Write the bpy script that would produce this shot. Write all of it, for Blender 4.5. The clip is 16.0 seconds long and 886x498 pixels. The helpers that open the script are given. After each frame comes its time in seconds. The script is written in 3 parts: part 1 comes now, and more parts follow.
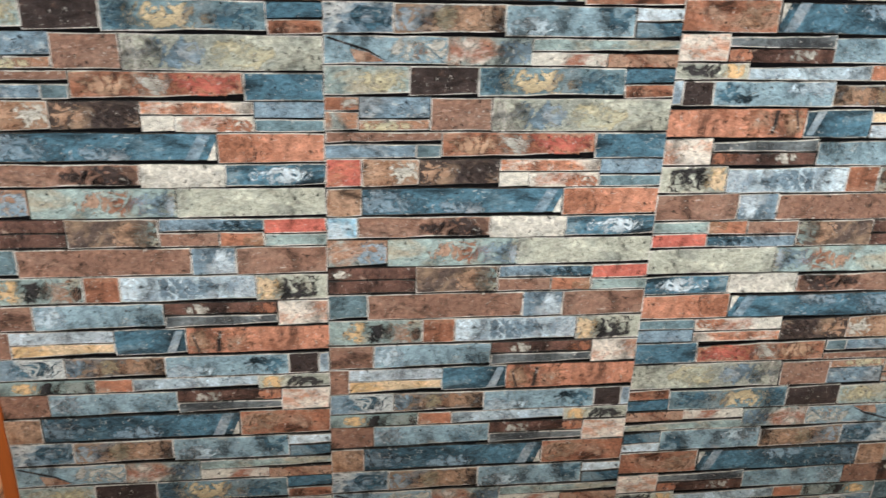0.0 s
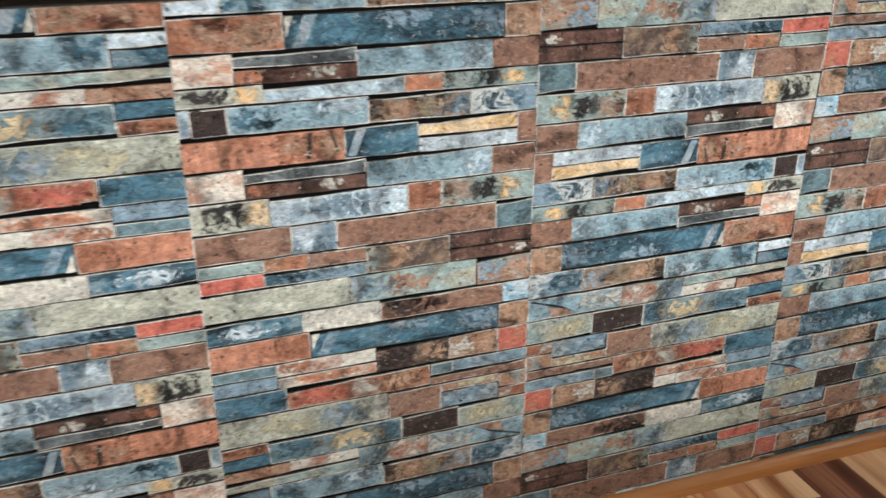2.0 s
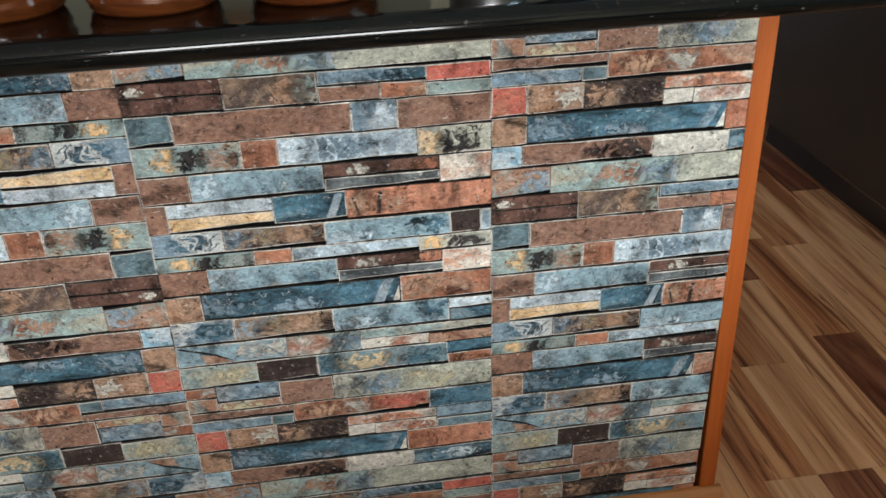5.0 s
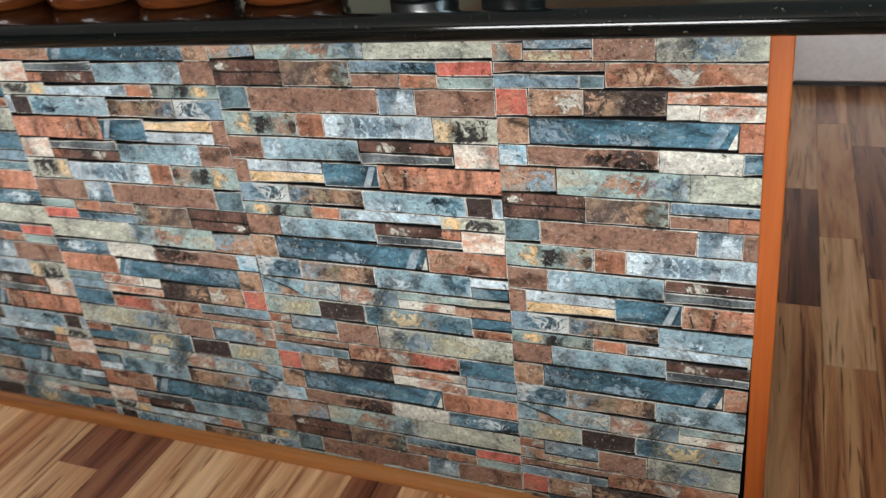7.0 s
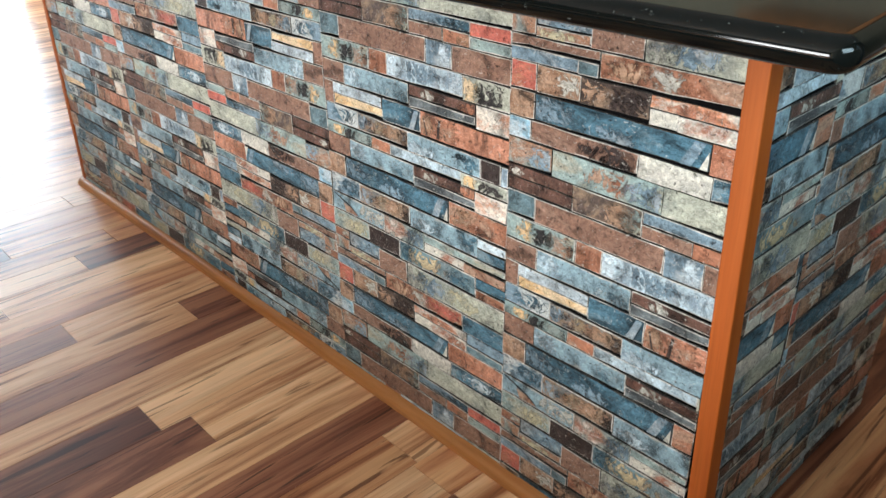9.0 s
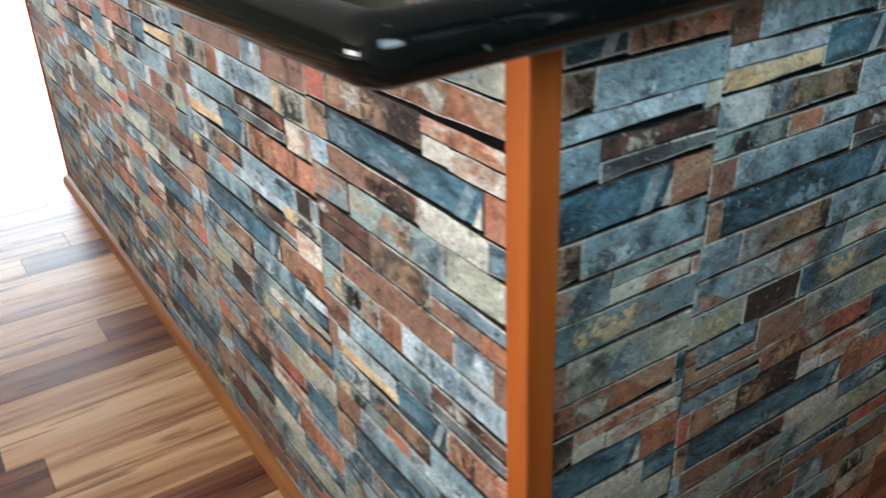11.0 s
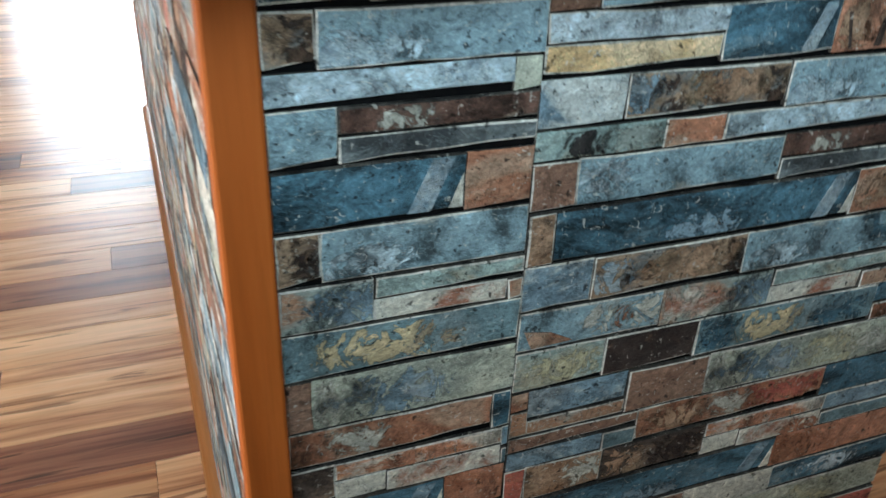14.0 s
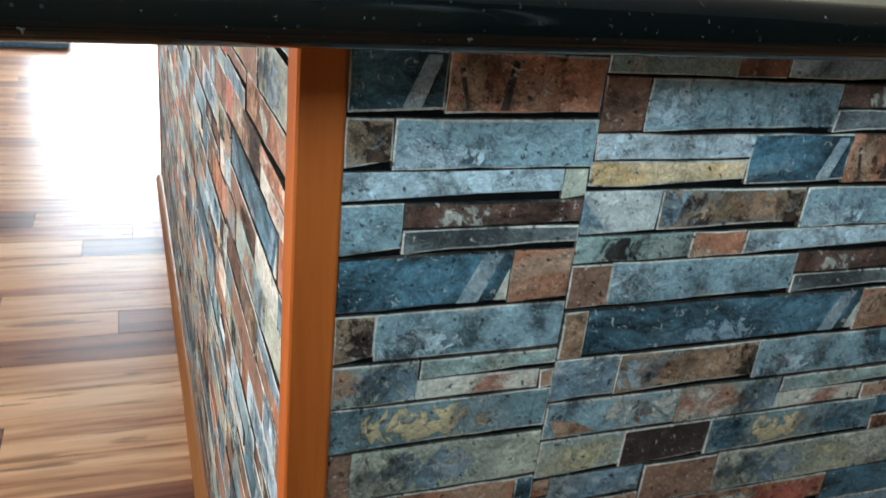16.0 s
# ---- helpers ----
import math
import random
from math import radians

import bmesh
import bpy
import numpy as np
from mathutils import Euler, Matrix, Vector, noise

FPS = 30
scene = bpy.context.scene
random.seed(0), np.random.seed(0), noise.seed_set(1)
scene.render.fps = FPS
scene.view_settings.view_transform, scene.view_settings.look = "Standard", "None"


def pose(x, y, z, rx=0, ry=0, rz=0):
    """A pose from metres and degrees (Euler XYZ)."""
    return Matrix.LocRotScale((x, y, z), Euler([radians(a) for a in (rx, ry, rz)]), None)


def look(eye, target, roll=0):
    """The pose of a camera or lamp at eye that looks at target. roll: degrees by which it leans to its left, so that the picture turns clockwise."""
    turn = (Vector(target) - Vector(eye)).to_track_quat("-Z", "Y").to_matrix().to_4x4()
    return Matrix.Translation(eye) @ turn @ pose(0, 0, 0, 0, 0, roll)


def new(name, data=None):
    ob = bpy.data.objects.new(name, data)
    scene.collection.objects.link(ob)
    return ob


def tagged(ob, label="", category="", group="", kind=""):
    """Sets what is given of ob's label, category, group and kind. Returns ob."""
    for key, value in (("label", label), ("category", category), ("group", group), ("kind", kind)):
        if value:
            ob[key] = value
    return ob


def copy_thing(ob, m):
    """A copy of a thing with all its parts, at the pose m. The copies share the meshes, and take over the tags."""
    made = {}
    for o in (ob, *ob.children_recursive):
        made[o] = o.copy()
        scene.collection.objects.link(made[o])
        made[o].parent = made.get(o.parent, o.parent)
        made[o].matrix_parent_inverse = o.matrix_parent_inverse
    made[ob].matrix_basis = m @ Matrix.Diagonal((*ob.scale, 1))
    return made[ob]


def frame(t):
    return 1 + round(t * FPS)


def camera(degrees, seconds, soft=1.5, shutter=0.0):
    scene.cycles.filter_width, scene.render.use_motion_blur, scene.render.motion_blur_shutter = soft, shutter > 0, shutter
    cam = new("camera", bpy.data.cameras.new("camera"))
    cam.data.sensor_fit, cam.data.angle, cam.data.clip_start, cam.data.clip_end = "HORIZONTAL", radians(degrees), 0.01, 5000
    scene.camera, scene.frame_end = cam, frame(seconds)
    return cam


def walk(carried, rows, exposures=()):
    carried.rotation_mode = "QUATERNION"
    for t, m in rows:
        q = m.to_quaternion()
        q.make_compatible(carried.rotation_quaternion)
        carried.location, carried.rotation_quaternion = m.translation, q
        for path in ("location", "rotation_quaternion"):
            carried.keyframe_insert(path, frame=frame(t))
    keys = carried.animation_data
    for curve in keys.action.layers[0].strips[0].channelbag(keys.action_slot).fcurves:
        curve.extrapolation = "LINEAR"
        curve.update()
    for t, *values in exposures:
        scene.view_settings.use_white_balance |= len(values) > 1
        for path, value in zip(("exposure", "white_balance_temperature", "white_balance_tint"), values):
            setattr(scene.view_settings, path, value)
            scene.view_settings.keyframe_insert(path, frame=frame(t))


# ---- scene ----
cam = camera(55.8, 16.0, shutter=0.5)
PATH = [
    (0, (0.041, 0.039, 0.959), (0.283, 1.861, 0.17), 2.2),
    (0.5, (0.142, 0.046, 0.972), (0.393, 1.858, 0.165), 0.7),
    (1, (0.271, 0.024, 0.981), (0.591, 1.831, 0.186), -0.0),
    (1.5, (0.37, 0.027, 0.985), (0.857, 1.799, 0.195), 0.3),
    (2, (0.467, 0.096, 0.981), (1.048, 1.834, 0.178), -0.1),
    (2.5, (0.554, 0.121, 1.009), (1.146, 1.809, 0.115), 0.4),
    (3, (0.662, 0.101, 1.062), (1.19, 1.782, 0.116), -0.2),
    (3.5, (0.802, 0.066, 1.073), (1.183, 1.787, 0.128), -0.6),
    (4, (0.897, 0.053, 1.068), (1.169, 1.799, 0.131), -2.0),
    (4.5, (1.053, 0.067, 1.087), (1.321, 1.799, 0.124), -1.9),
    (4.7, (1.111, 0.078, 1.101), (1.372, 1.808, 0.131), -1.8),
    (6.8, (1.683, 0.048, 1.125), (1.032, 1.68, 0.169), -6.7),
    (7, (1.738, 0.04, 1.122), (1.028, 1.653, 0.176), -6.5),
    (7.5, (1.887, 0.01, 1.157), (0.895, 1.463, 0.206), -6.6),
    (8, (1.987, 0.039, 1.147), (0.859, 1.386, 0.193), -5.5),
    (8.5, (2.099, 0.128, 1.115), (0.901, 1.423, 0.172), -1.8),
    (8.7, (2.134, 0.166, 1.102), (0.902, 1.424, 0.154), -1.1),
    (10.8, (2.182, 0.678, 1.016), (0.702, 1.664, 0.1), -1.5),
    (11, (2.183, 0.728, 0.994), (0.701, 1.697, 0.064), -1.5),
    (11.5, (2.196, 0.871, 0.968), (0.693, 1.801, 0.033), 0.6),
    (12, (2.194, 0.961, 0.967), (0.677, 1.846, 0.011), 0.7),
    (12.5, (2.18, 1.033, 0.931), (0.648, 1.874, -0.042), 0.6),
    (13, (2.162, 1.066, 0.893), (0.597, 1.815, -0.1), -0.8),
    (13.5, (2.166, 1.074, 0.897), (0.565, 1.748, -0.094), -1.1),
    (14, (2.212, 1.045, 0.94), (0.586, 1.686, -0.033), 2.4),
    (14.5, (2.242, 1.024, 0.96), (0.61, 1.638, -0.02), 5.2),
    (15, (2.243, 1.011, 0.971), (0.603, 1.659, 0.028), 6.4),
    (15.5, (2.24, 0.994, 0.972), (0.589, 1.691, 0.084), 7.1),
    (16, (2.237, 0.989, 0.963), (0.535, 1.68, 0.172), 6.5),
]
EXPOSURES = [(0, -0.42), (0.5, -0.52), (1, -0.66), (1.5, -0.56), (2, -0.52), (2.5, -0.42), (3, -0.30), (4, -0.30), (4.5, -0.72), (4.7, -0.78), (6.8, -0.58), (7.5, -0.50), (8.7, -0.45), (11, -0.50), (11.5, -0.75), (12, -0.35), (13, -0.26), (15, -0.16), (16, -0.30)]
walk(cam, [(t, look(eye, target, roll)) for t, eye, target, roll in PATH], EXPOSURES)

# ---- world, sun, large lights ----
world = bpy.data.worlds.new("World")
scene.world = world
world.use_nodes = True
wn = world.node_tree
sky = wn.nodes.new("ShaderNodeTexSky")
sky.sky_type, sky.sun_disc = "NISHITA", False
sky.sun_elevation, sky.sun_rotation = radians(40), radians(250)
wn.links.new(sky.outputs[0], wn.nodes["Background"].inputs[0])
wn.nodes["Background"].inputs[1].default_value = 0.12


def area(name, at, target, w, h, watts, color):
    data = bpy.data.lights.new(name, "AREA")
    data.shape, data.size, data.size_y, data.energy, data.color = "RECTANGLE", w, h, watts, color
    ob = new(name, data)
    ob.matrix_world = look(at, target)
    return ob


# daylight standing in the window openings
area("daylight_back", (1.5, -4.42, 0.9), (1.2, 0.2, 0.9), 2.4, 1.1, 580, (0.97, 0.99, 1.0))
area("daylight_door", (-3.95, 1.25, 1.05), (0, 1.25, 0.9), 1.7, 2.0, 200, (0.72, 0.88, 1.0))
area("daylight_side", (3.24, 0.7, 1.55), (1.75, 1.45, 0.75), 1.2, 0.7, 72, (0.62, 0.87, 0.98))

# ---- materials ----


def material(name, rough=0.6, metal=0.0):
    m = bpy.data.materials.new(name)
    m.use_nodes = True
    b = m.node_tree.nodes["Principled BSDF"]
    b.inputs["Roughness"].default_value, b.inputs["Metallic"].default_value = rough, metal
    return m, m.node_tree, b


def node(nt, kind, **values):
    n = nt.nodes.new(kind)
    for key, value in values.items():
        n.inputs[key.replace("_", " ")].default_value = value
    return n


def coords(nt, scale=(1, 1, 1), shift=(0, 0, 0)):
    t = nt.nodes.new("ShaderNodeTexCoord")
    m = node(nt, "ShaderNodeMapping", Scale=scale, Location=shift)
    nt.links.new(t.outputs["Object"], m.inputs["Vector"])
    return m.outputs[0]


def noise_tex(nt, vec, scale, detail=4, rough=0.6, warp=0.0):
    n = node(nt, "ShaderNodeTexNoise", Scale=scale, Detail=detail, Roughness=rough, Distortion=warp)
    nt.links.new(vec, n.inputs["Vector"])
    return n.outputs["Fac"]


def ramp(nt, fac, stops):
    r = nt.nodes.new("ShaderNodeValToRGB")
    e = r.color_ramp.elements
    while len(e) < len(stops):
        e.new(0.5)
    for el, (p, c) in zip(e, stops):
        el.position, el.color = p, (*c, 1) if len(c) == 3 else c
    nt.links.new(fac, r.inputs[0])
    return r.outputs[0]


def mix(nt, fac, a, b, mode="MIX"):
    m = nt.nodes.new("ShaderNodeMix")
    m.data_type, m.blend_type = "RGBA", mode
    for sock, v in ((m.inputs[0], fac), (m.inputs[6], a), (m.inputs[7], b)):
        if hasattr(v, "links"):
            nt.links.new(v, sock)
        else:
            sock.default_value = v if isinstance(v, (int, float)) else (*v, 1)
    return m.outputs[2]


def bump(nt, b, height, strength, dist):
    n = node(nt, "ShaderNodeBump", Strength=strength, Distance=dist)
    nt.links.new(height, n.inputs["Height"])
    nt.links.new(n.outputs[0], b.inputs["Normal"])


def grey(v):
    return (v, v, v)


def dull(c, k):
    return tuple(x * k for x in c)


def stone_mat(name, dark, mid, light, accent=None, amount=0.5, size=15.0, streak=(1, 1, 1), warp=0.6, tilt=0.0, accent2=None):
    """Printed natural stone under a satin film: three tones of one colour, patches of a second, flecks, veins and grain."""
    m, nt, b = material(name, 0.45)
    v = coords(nt, streak)
    if tilt:
        v.node.inputs["Rotation"].default_value = (0, tilt, 0)
    broad = noise_tex(nt, v, size, 8, 0.66, warp)
    col = ramp(nt, broad, [(0.37, dull(dark, 0.42)), (0.47, mid), (0.60, light)])
    if accent:
        patch = noise_tex(nt, coords(nt, (0.8, 1, 1.2), (3.1, 0, 1.7)), size * 0.8, 7, 0.66, 0.7)
        col = mix(nt, ramp(nt, patch, [(0.57 - 0.2 * amount, grey(0)), (0.66 - 0.2 * amount, grey(0.9))]), col, accent)
    if accent2:
        spot = noise_tex(nt, coords(nt, (1.1, 1, 0.9), (8.3, 0, 5.1)), 30, 7, 0.66, 0.6)
        col = mix(nt, ramp(nt, spot, [(0.56, grey(0)), (0.62, grey(0.9))]), col, accent2)
    mott = noise_tex(nt, coords(nt, (1, 1, 1.5), (5, 0, 3)), 80, 6, 0.7, 1.4)
    col = mix(nt, 0.72, col, ramp(nt, mott, [(0.34, grey(0.3)), (0.42, grey(0.8)), (0.54, grey(1.02)), (0.64, grey(1.5))]), "MULTIPLY")
    fine = noise_tex(nt, coords(nt, (0.8, 1, 1.2)), 330, 6, 0.8, 0.8)
    col = mix(nt, 0.5, col, ramp(nt, fine, [(0.35, grey(0.4)), (0.5, grey(0.96)), (0.65, grey(1.5))]), "MULTIPLY")
    vein = noise_tex(nt, coords(nt, (1.2, 1, 1.4), (7, 0, 2)), 34, 6, 0.62, 1.6)
    col = mix(nt, ramp(nt, vein, [(0.489, grey(0)), (0.5, grey(0.5)), (0.511, grey(0))]), col, tuple(min(0.75, x * 1.35 + 0.03) for x in light))
    crack = noise_tex(nt, coords(nt, (1.4, 1, 1), (2, 0, 11)), 22, 6, 0.62, 1.0)
    col = mix(nt, ramp(nt, crack, [(0.495, grey(0)), (0.5, grey(0.75)), (0.505, grey(0))]), col, dull(dark, 0.2))
    pits = noise_tex(nt, coords(nt, (1, 1, 1), (1, 0, 9)), 140, 3, 0.6)
    col = mix(nt, ramp(nt, pits, [(0.635, grey(0)), (0.68, grey(0.85))]), col, dull(dark, 0.12))
    chips = noise_tex(nt, coords(nt, (1, 1, 1.3), (4, 0, 6)), 120, 4, 0.65, 1.4)
    col = mix(nt, ramp(nt, chips, [(0.63, grey(0)), (0.66, grey(0.6))]), col, (0.60, 0.58, 0.53))
    nt.links.new(col, b.inputs["Base Color"])
    b.inputs["Specular IOR Level"].default_value = 0.14
    nt.links.new(ramp(nt, fine, [(0.3, grey(0.36)), (0.7, grey(0.6))]), b.inputs["Roughness"])
    hewn = node(nt, "ShaderNodeTexVoronoi", Scale=85.0, Randomness=1.0)
    hewn.feature = "SMOOTH_F1"
    hewn.inputs["Smoothness"].default_value = 0.25
    bent = nt.nodes.new("ShaderNodeVectorMath")
    nt.links.new(coords(nt, (0.55, 1, 1.1)), bent.inputs[0])
    nt.links.new(mix(nt, 1.0, mott, grey(0.05), "MULTIPLY"), bent.inputs[1])
    nt.links.new(bent.outputs[0], hewn.inputs["Vector"])
    relief = mix(nt, 0.55, mix(nt, 0.5, fine, mott), hewn.outputs["Distance"])
    bump(nt, b, relief, 0.75, 0.0035)
    return m


SLATE, TEAL, BROWN, UMBER = (0.138, 0.198, 0.242), (0.036, 0.080, 0.108), (0.192, 0.106, 0.075), (0.030, 0.021, 0.019)
SAGE, SAND, RUST, ORANGE = (0.25, 0.285, 0.265), (0.50, 0.48, 0.42), (0.255, 0.110, 0.066), (0.43, 0.195, 0.125)
RED, WHITE, TAN = (0.40, 0.11, 0.082), (0.50, 0.59, 0.64), (0.31, 0.195, 0.13)
BLUE = (0.20, 0.34, 0.43)


def tones(c, lo=0.55, hi=1.7):
    return dull(c, lo), c, tuple(min(0.8, x * hi) for x in c)


STONE = {
    "slate": stone_mat("slate", *tones(SLATE), (0.36, 0.40, 0.42), 0.25),
    "slatedark": stone_mat("dark_slate", *tones(TEAL, 0.5, 2.4), (0.20, 0.27, 0.30), 0.0, 20, (0.5, 1, 1.2), 1.4, 0.5),
    "slatepale": stone_mat("pale_slate", *tones((0.205, 0.30, 0.345), 0.6, 1.38), (0.36, 0.33, 0.27), 0.0),
    "slatewhite": stone_mat("slate_with_white", *tones(SLATE), (0.58, 0.60, 0.58), 0.45, 16),
    "teal": stone_mat("teal_slate", *tones((0.10, 0.155, 0.175)), (0.2, 0.26, 0.28), 0.1),
    "pale": stone_mat("pale_blue_stone", *tones((0.36, 0.45, 0.50), 0.55, 1.45), (0.20, 0.27, 0.33), 0.3, 18),
    "white": stone_mat("white_stone", *tones(WHITE, 0.7, 1.2), (0.40, 0.47, 0.52), 0.15),
    "blue": stone_mat("blue_stone", *tones(BLUE, 0.55, 1.7), (0.55, 0.62, 0.66), 0.3),
    "sage": stone_mat("sage_stone", *tones((0.215, 0.28, 0.27), 0.6, 1.45), (0.40, 0.36, 0.27), 0.25),
    "sagerust": stone_mat("sage_and_rust_stone", *tones(SAGE, 0.6, 1.4), (0.34, 0.17, 0.10), 0.5),
    "sandsage": stone_mat("sand_and_sage_stone", *tones((0.36, 0.37, 0.305), 0.65, 1.4), (0.24, 0.26, 0.23), 0.35),
    "sandrust": stone_mat("sand_and_rust_stone", *tones(SAND, 0.6, 1.3), (0.33, 0.12, 0.07), 0.5),
    "sand": stone_mat("sand_stone", *tones(SAND, 0.65, 1.35), (0.36, 0.35, 0.31), 0.3),
    "yellowsand": stone_mat("yellow_sand_stone", *tones((0.46, 0.37, 0.23), 0.6, 1.35), (0.25, 0.20, 0.15), 0.3),
    "yellowsage": stone_mat("yellow_sage_stone", *tones((0.33, 0.34, 0.27), 0.6, 1.4), (0.5, 0.44, 0.28), 0.5),
    "yellow": stone_mat("yellow_stone", *tones((0.63, 0.42, 0.22), 0.65, 1.2), (0.66, 0.50, 0.33), 0.3),
    "tan": stone_mat("tan_stone", *tones(TAN, 0.45, 1.5), (0.20, 0.10, 0.055), 0.3, 20),
    "brown": stone_mat("brown_stone", *tones(BROWN, 0.6, 1.5), (0.28, 0.17, 0.125), 0.3, 20),
    "brownspeck": stone_mat("speckled_brown_stone", *tones((0.088, 0.046, 0.035), 0.5, 1.7), (0.50, 0.40, 0.32), 0.0, 22),
    "umber": stone_mat("umber_stone", *tones(UMBER, 0.5, 1.9), (0.15, 0.085, 0.06), 0.2),
    "rust": stone_mat("rust_stone", *tones(RUST, 0.5, 1.6), (0.40, 0.265, 0.19), 0.3, 16),
    "orange": stone_mat("orange_stone", *tones(ORANGE, 0.7, 1.35), (0.30, 0.115, 0.065), 0.2, 18, (1.5, 1, 0.4)),
    "slatetan": stone_mat("tan_and_slate_stone", *tones((0.26, 0.175, 0.118), 0.45, 1.6), (0.15, 0.17, 0.18), 0.45, 20, accent2=(0.06, 0.034, 0.022)),
    "umbertan": stone_mat("umber_and_tan_stone", *tones((0.056, 0.040, 0.034), 0.5, 1.8), (0.29, 0.20, 0.135), 0.4, 16),
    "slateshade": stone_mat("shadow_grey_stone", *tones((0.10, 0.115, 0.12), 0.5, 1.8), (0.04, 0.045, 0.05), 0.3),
    "black": stone_mat("black_stone", (0.006, 0.006, 0.007), (0.014, 0.013, 0.014), (0.05, 0.045, 0.045)),
    "red": stone_mat("red_stone", *tones(RED, 0.55, 1.4), (0.42, 0.20, 0.12), 0.2),
    "whiterust": stone_mat("white_and_rust_stone", *tones((0.64, 0.58, 0.50), 0.75, 1.2), (0.52, 0.19, 0.085), 0.5, 17),
}
EDGE_PALE = stone_mat("worn_stone_edge", (0.30, 0.285, 0.26), (0.50, 0.475, 0.43), (0.66, 0.63, 0.58))
EDGE_DARK = stone_mat("dark_stone_edge", (0.015, 0.014, 0.014), (0.04, 0.036, 0.034), (0.09, 0.08, 0.07))

GAP, gap_nt, gap_b = material("dark_joint", 0.9)
gap_b.inputs["Specular IOR Level"].default_value = 0.05
gap_nt.links.new(ramp(gap_nt, noise_tex(gap_nt, coords(gap_nt), 90), [(0.3, (0.0015, 0.0015, 0.002)), (0.7, (0.006, 0.0055, 0.0055))]), gap_b.inputs["Base Color"])


def wood_mat(name, dark, mid, light, along, rough, coat=0.0, random_from="object", size=1.0, figure=0.0, spread=True):
    m, nt, b = material(name, rough)
    stretch = [17.0, 17.0, 17.0]
    stretch[along] = 0.8
    if random_from == "object":
        r = nt.nodes.new("ShaderNodeObjectInfo").outputs["Random"]
    else:
        r = nt.nodes.new("ShaderNodeNewGeometry").outputs["Random Per Island"]
    off = nt.nodes.new("ShaderNodeVectorMath")
    off.operation = "MULTIPLY_ADD"
    comb = nt.nodes.new("ShaderNodeCombineXYZ")
    for i in range(3):
        nt.links.new(r, comb.inputs[i])
    nt.links.new(comb.outputs[0], off.inputs[0])
    off.inputs[1].default_value = (37, 53, 19)
    nt.links.new(coords(nt, tuple(s * size for s in stretch)), off.inputs[2])
    v = off.outputs[0]
    grain = noise_tex(nt, v, 0.9, 6, 0.62, 1.4)
    fine = noise_tex(nt, v, 6.0, 5, 0.7, 0.3)
    col = ramp(nt, grain, [(0.34, dark), (0.45, mid), (0.58, light)])
    flame = noise_tex(nt, v, 2.1, 3, 0.5, 2.2)
    col = mix(nt, ramp(nt, flame, [(0.60, grey(0)), (0.66, grey(figure))]), col, dull(dark, 0.6))
    col = mix(nt, 0.4, col, ramp(nt, fine, [(0.3, grey(0.6)), (0.52, grey(1.0)), (0.72, grey(1.16))]), "MULTIPLY")
    col = mix(nt, 0.85 if spread else 0.25, col, ramp(nt, r, [(0.0, (0.5, 0.38, 0.32)), (0.3, (0.8, 0.71, 0.65)), (0.6, (1.0, 0.97, 0.94)), (1.0, (1.3, 1.26, 1.18))]), "MULTIPLY")
    nt.links.new(col, b.inputs["Base Color"])
    b.inputs["Coat Weight"].default_value = coat
    b.inputs["Specular IOR Level"].default_value = 0.27
    b.inputs["Coat Roughness"].default_value = 0.25
    bump(nt, b, fine, 0.12, 0.001)
    return m


FLOOR_WOOD = {
    "light": wood_mat("light_laminate_plank", (0.34, 0.13, 0.055), (0.66, 0.35, 0.18), (0.82, 0.51, 0.29), 1, 0.33, 0, "object", 1.0, 0.75, False),
    "mid": wood_mat("brown_laminate_plank", (0.18, 0.055, 0.024), (0.50, 0.21, 0.095), (0.70, 0.38, 0.19), 1, 0.33, 0, "object", 1.0, 0.8, False),
    "dark": wood_mat("red_brown_laminate_plank", (0.06, 0.019, 0.012), (0.165, 0.055, 0.031), (0.34, 0.14, 0.075), 1, 0.33, 0, "object", 1.0, 0.8, False),
}
FLOOR_FAR = wood_mat("laminate_floor", (0.17, 0.058, 0.028), (0.46, 0.21, 0.105), (0.68, 0.39, 0.22), 1, 0.33, 0, "island", 1.0, 0.8)
TRIM_WOOD = wood_mat("orange_stained_wood", (0.20, 0.042, 0.007), (0.265, 0.062, 0.010), (0.31, 0.08, 0.015), 2, 0.5, 0.0, "object", 0.8)
TRIM_WOOD.node_tree.nodes["Principled BSDF"].inputs["Specular IOR Level"].default_value = 0.2
BASE_WOOD = wood_mat("oak_shoe_moulding", (0.42, 0.165, 0.045), (0.56, 0.25, 0.075), (0.64, 0.31, 0.11), 0, 0.4, 0.1)
CABINET_WOOD = wood_mat("honey_cabinet_wood", (0.26, 0.10, 0.03), (0.38, 0.17, 0.06), (0.46, 0.22, 0.085), 2, 0.42, 0.1, "object", 0.6)

GRANITE, g_nt, g_b = material("black_granite", 0.09)
gv = node(g_nt, "ShaderNodeTexVoronoi", Scale=120.0)
g_nt.links.new(coords(g_nt), gv.inputs["Vector"])
flecks = mix(g_nt, ramp(g_nt, gv.outputs["Distance"], [(0.04, grey(1)), (0.13, grey(0))]), (0.002, 0.003, 0.003), (0.014, 0.018, 0.016))
blots = ramp(g_nt, noise_tex(g_nt, coords(g_nt), 170, 4, 0.7), [(0.66, grey(0)), (0.72, (0.10, 0.105, 0.095))])
g_nt.links.new(mix(g_nt, 1.0, flecks, blots, "ADD"), g_b.inputs["Base Color"])
g_b.inputs["Specular IOR Level"].default_value = 0.26
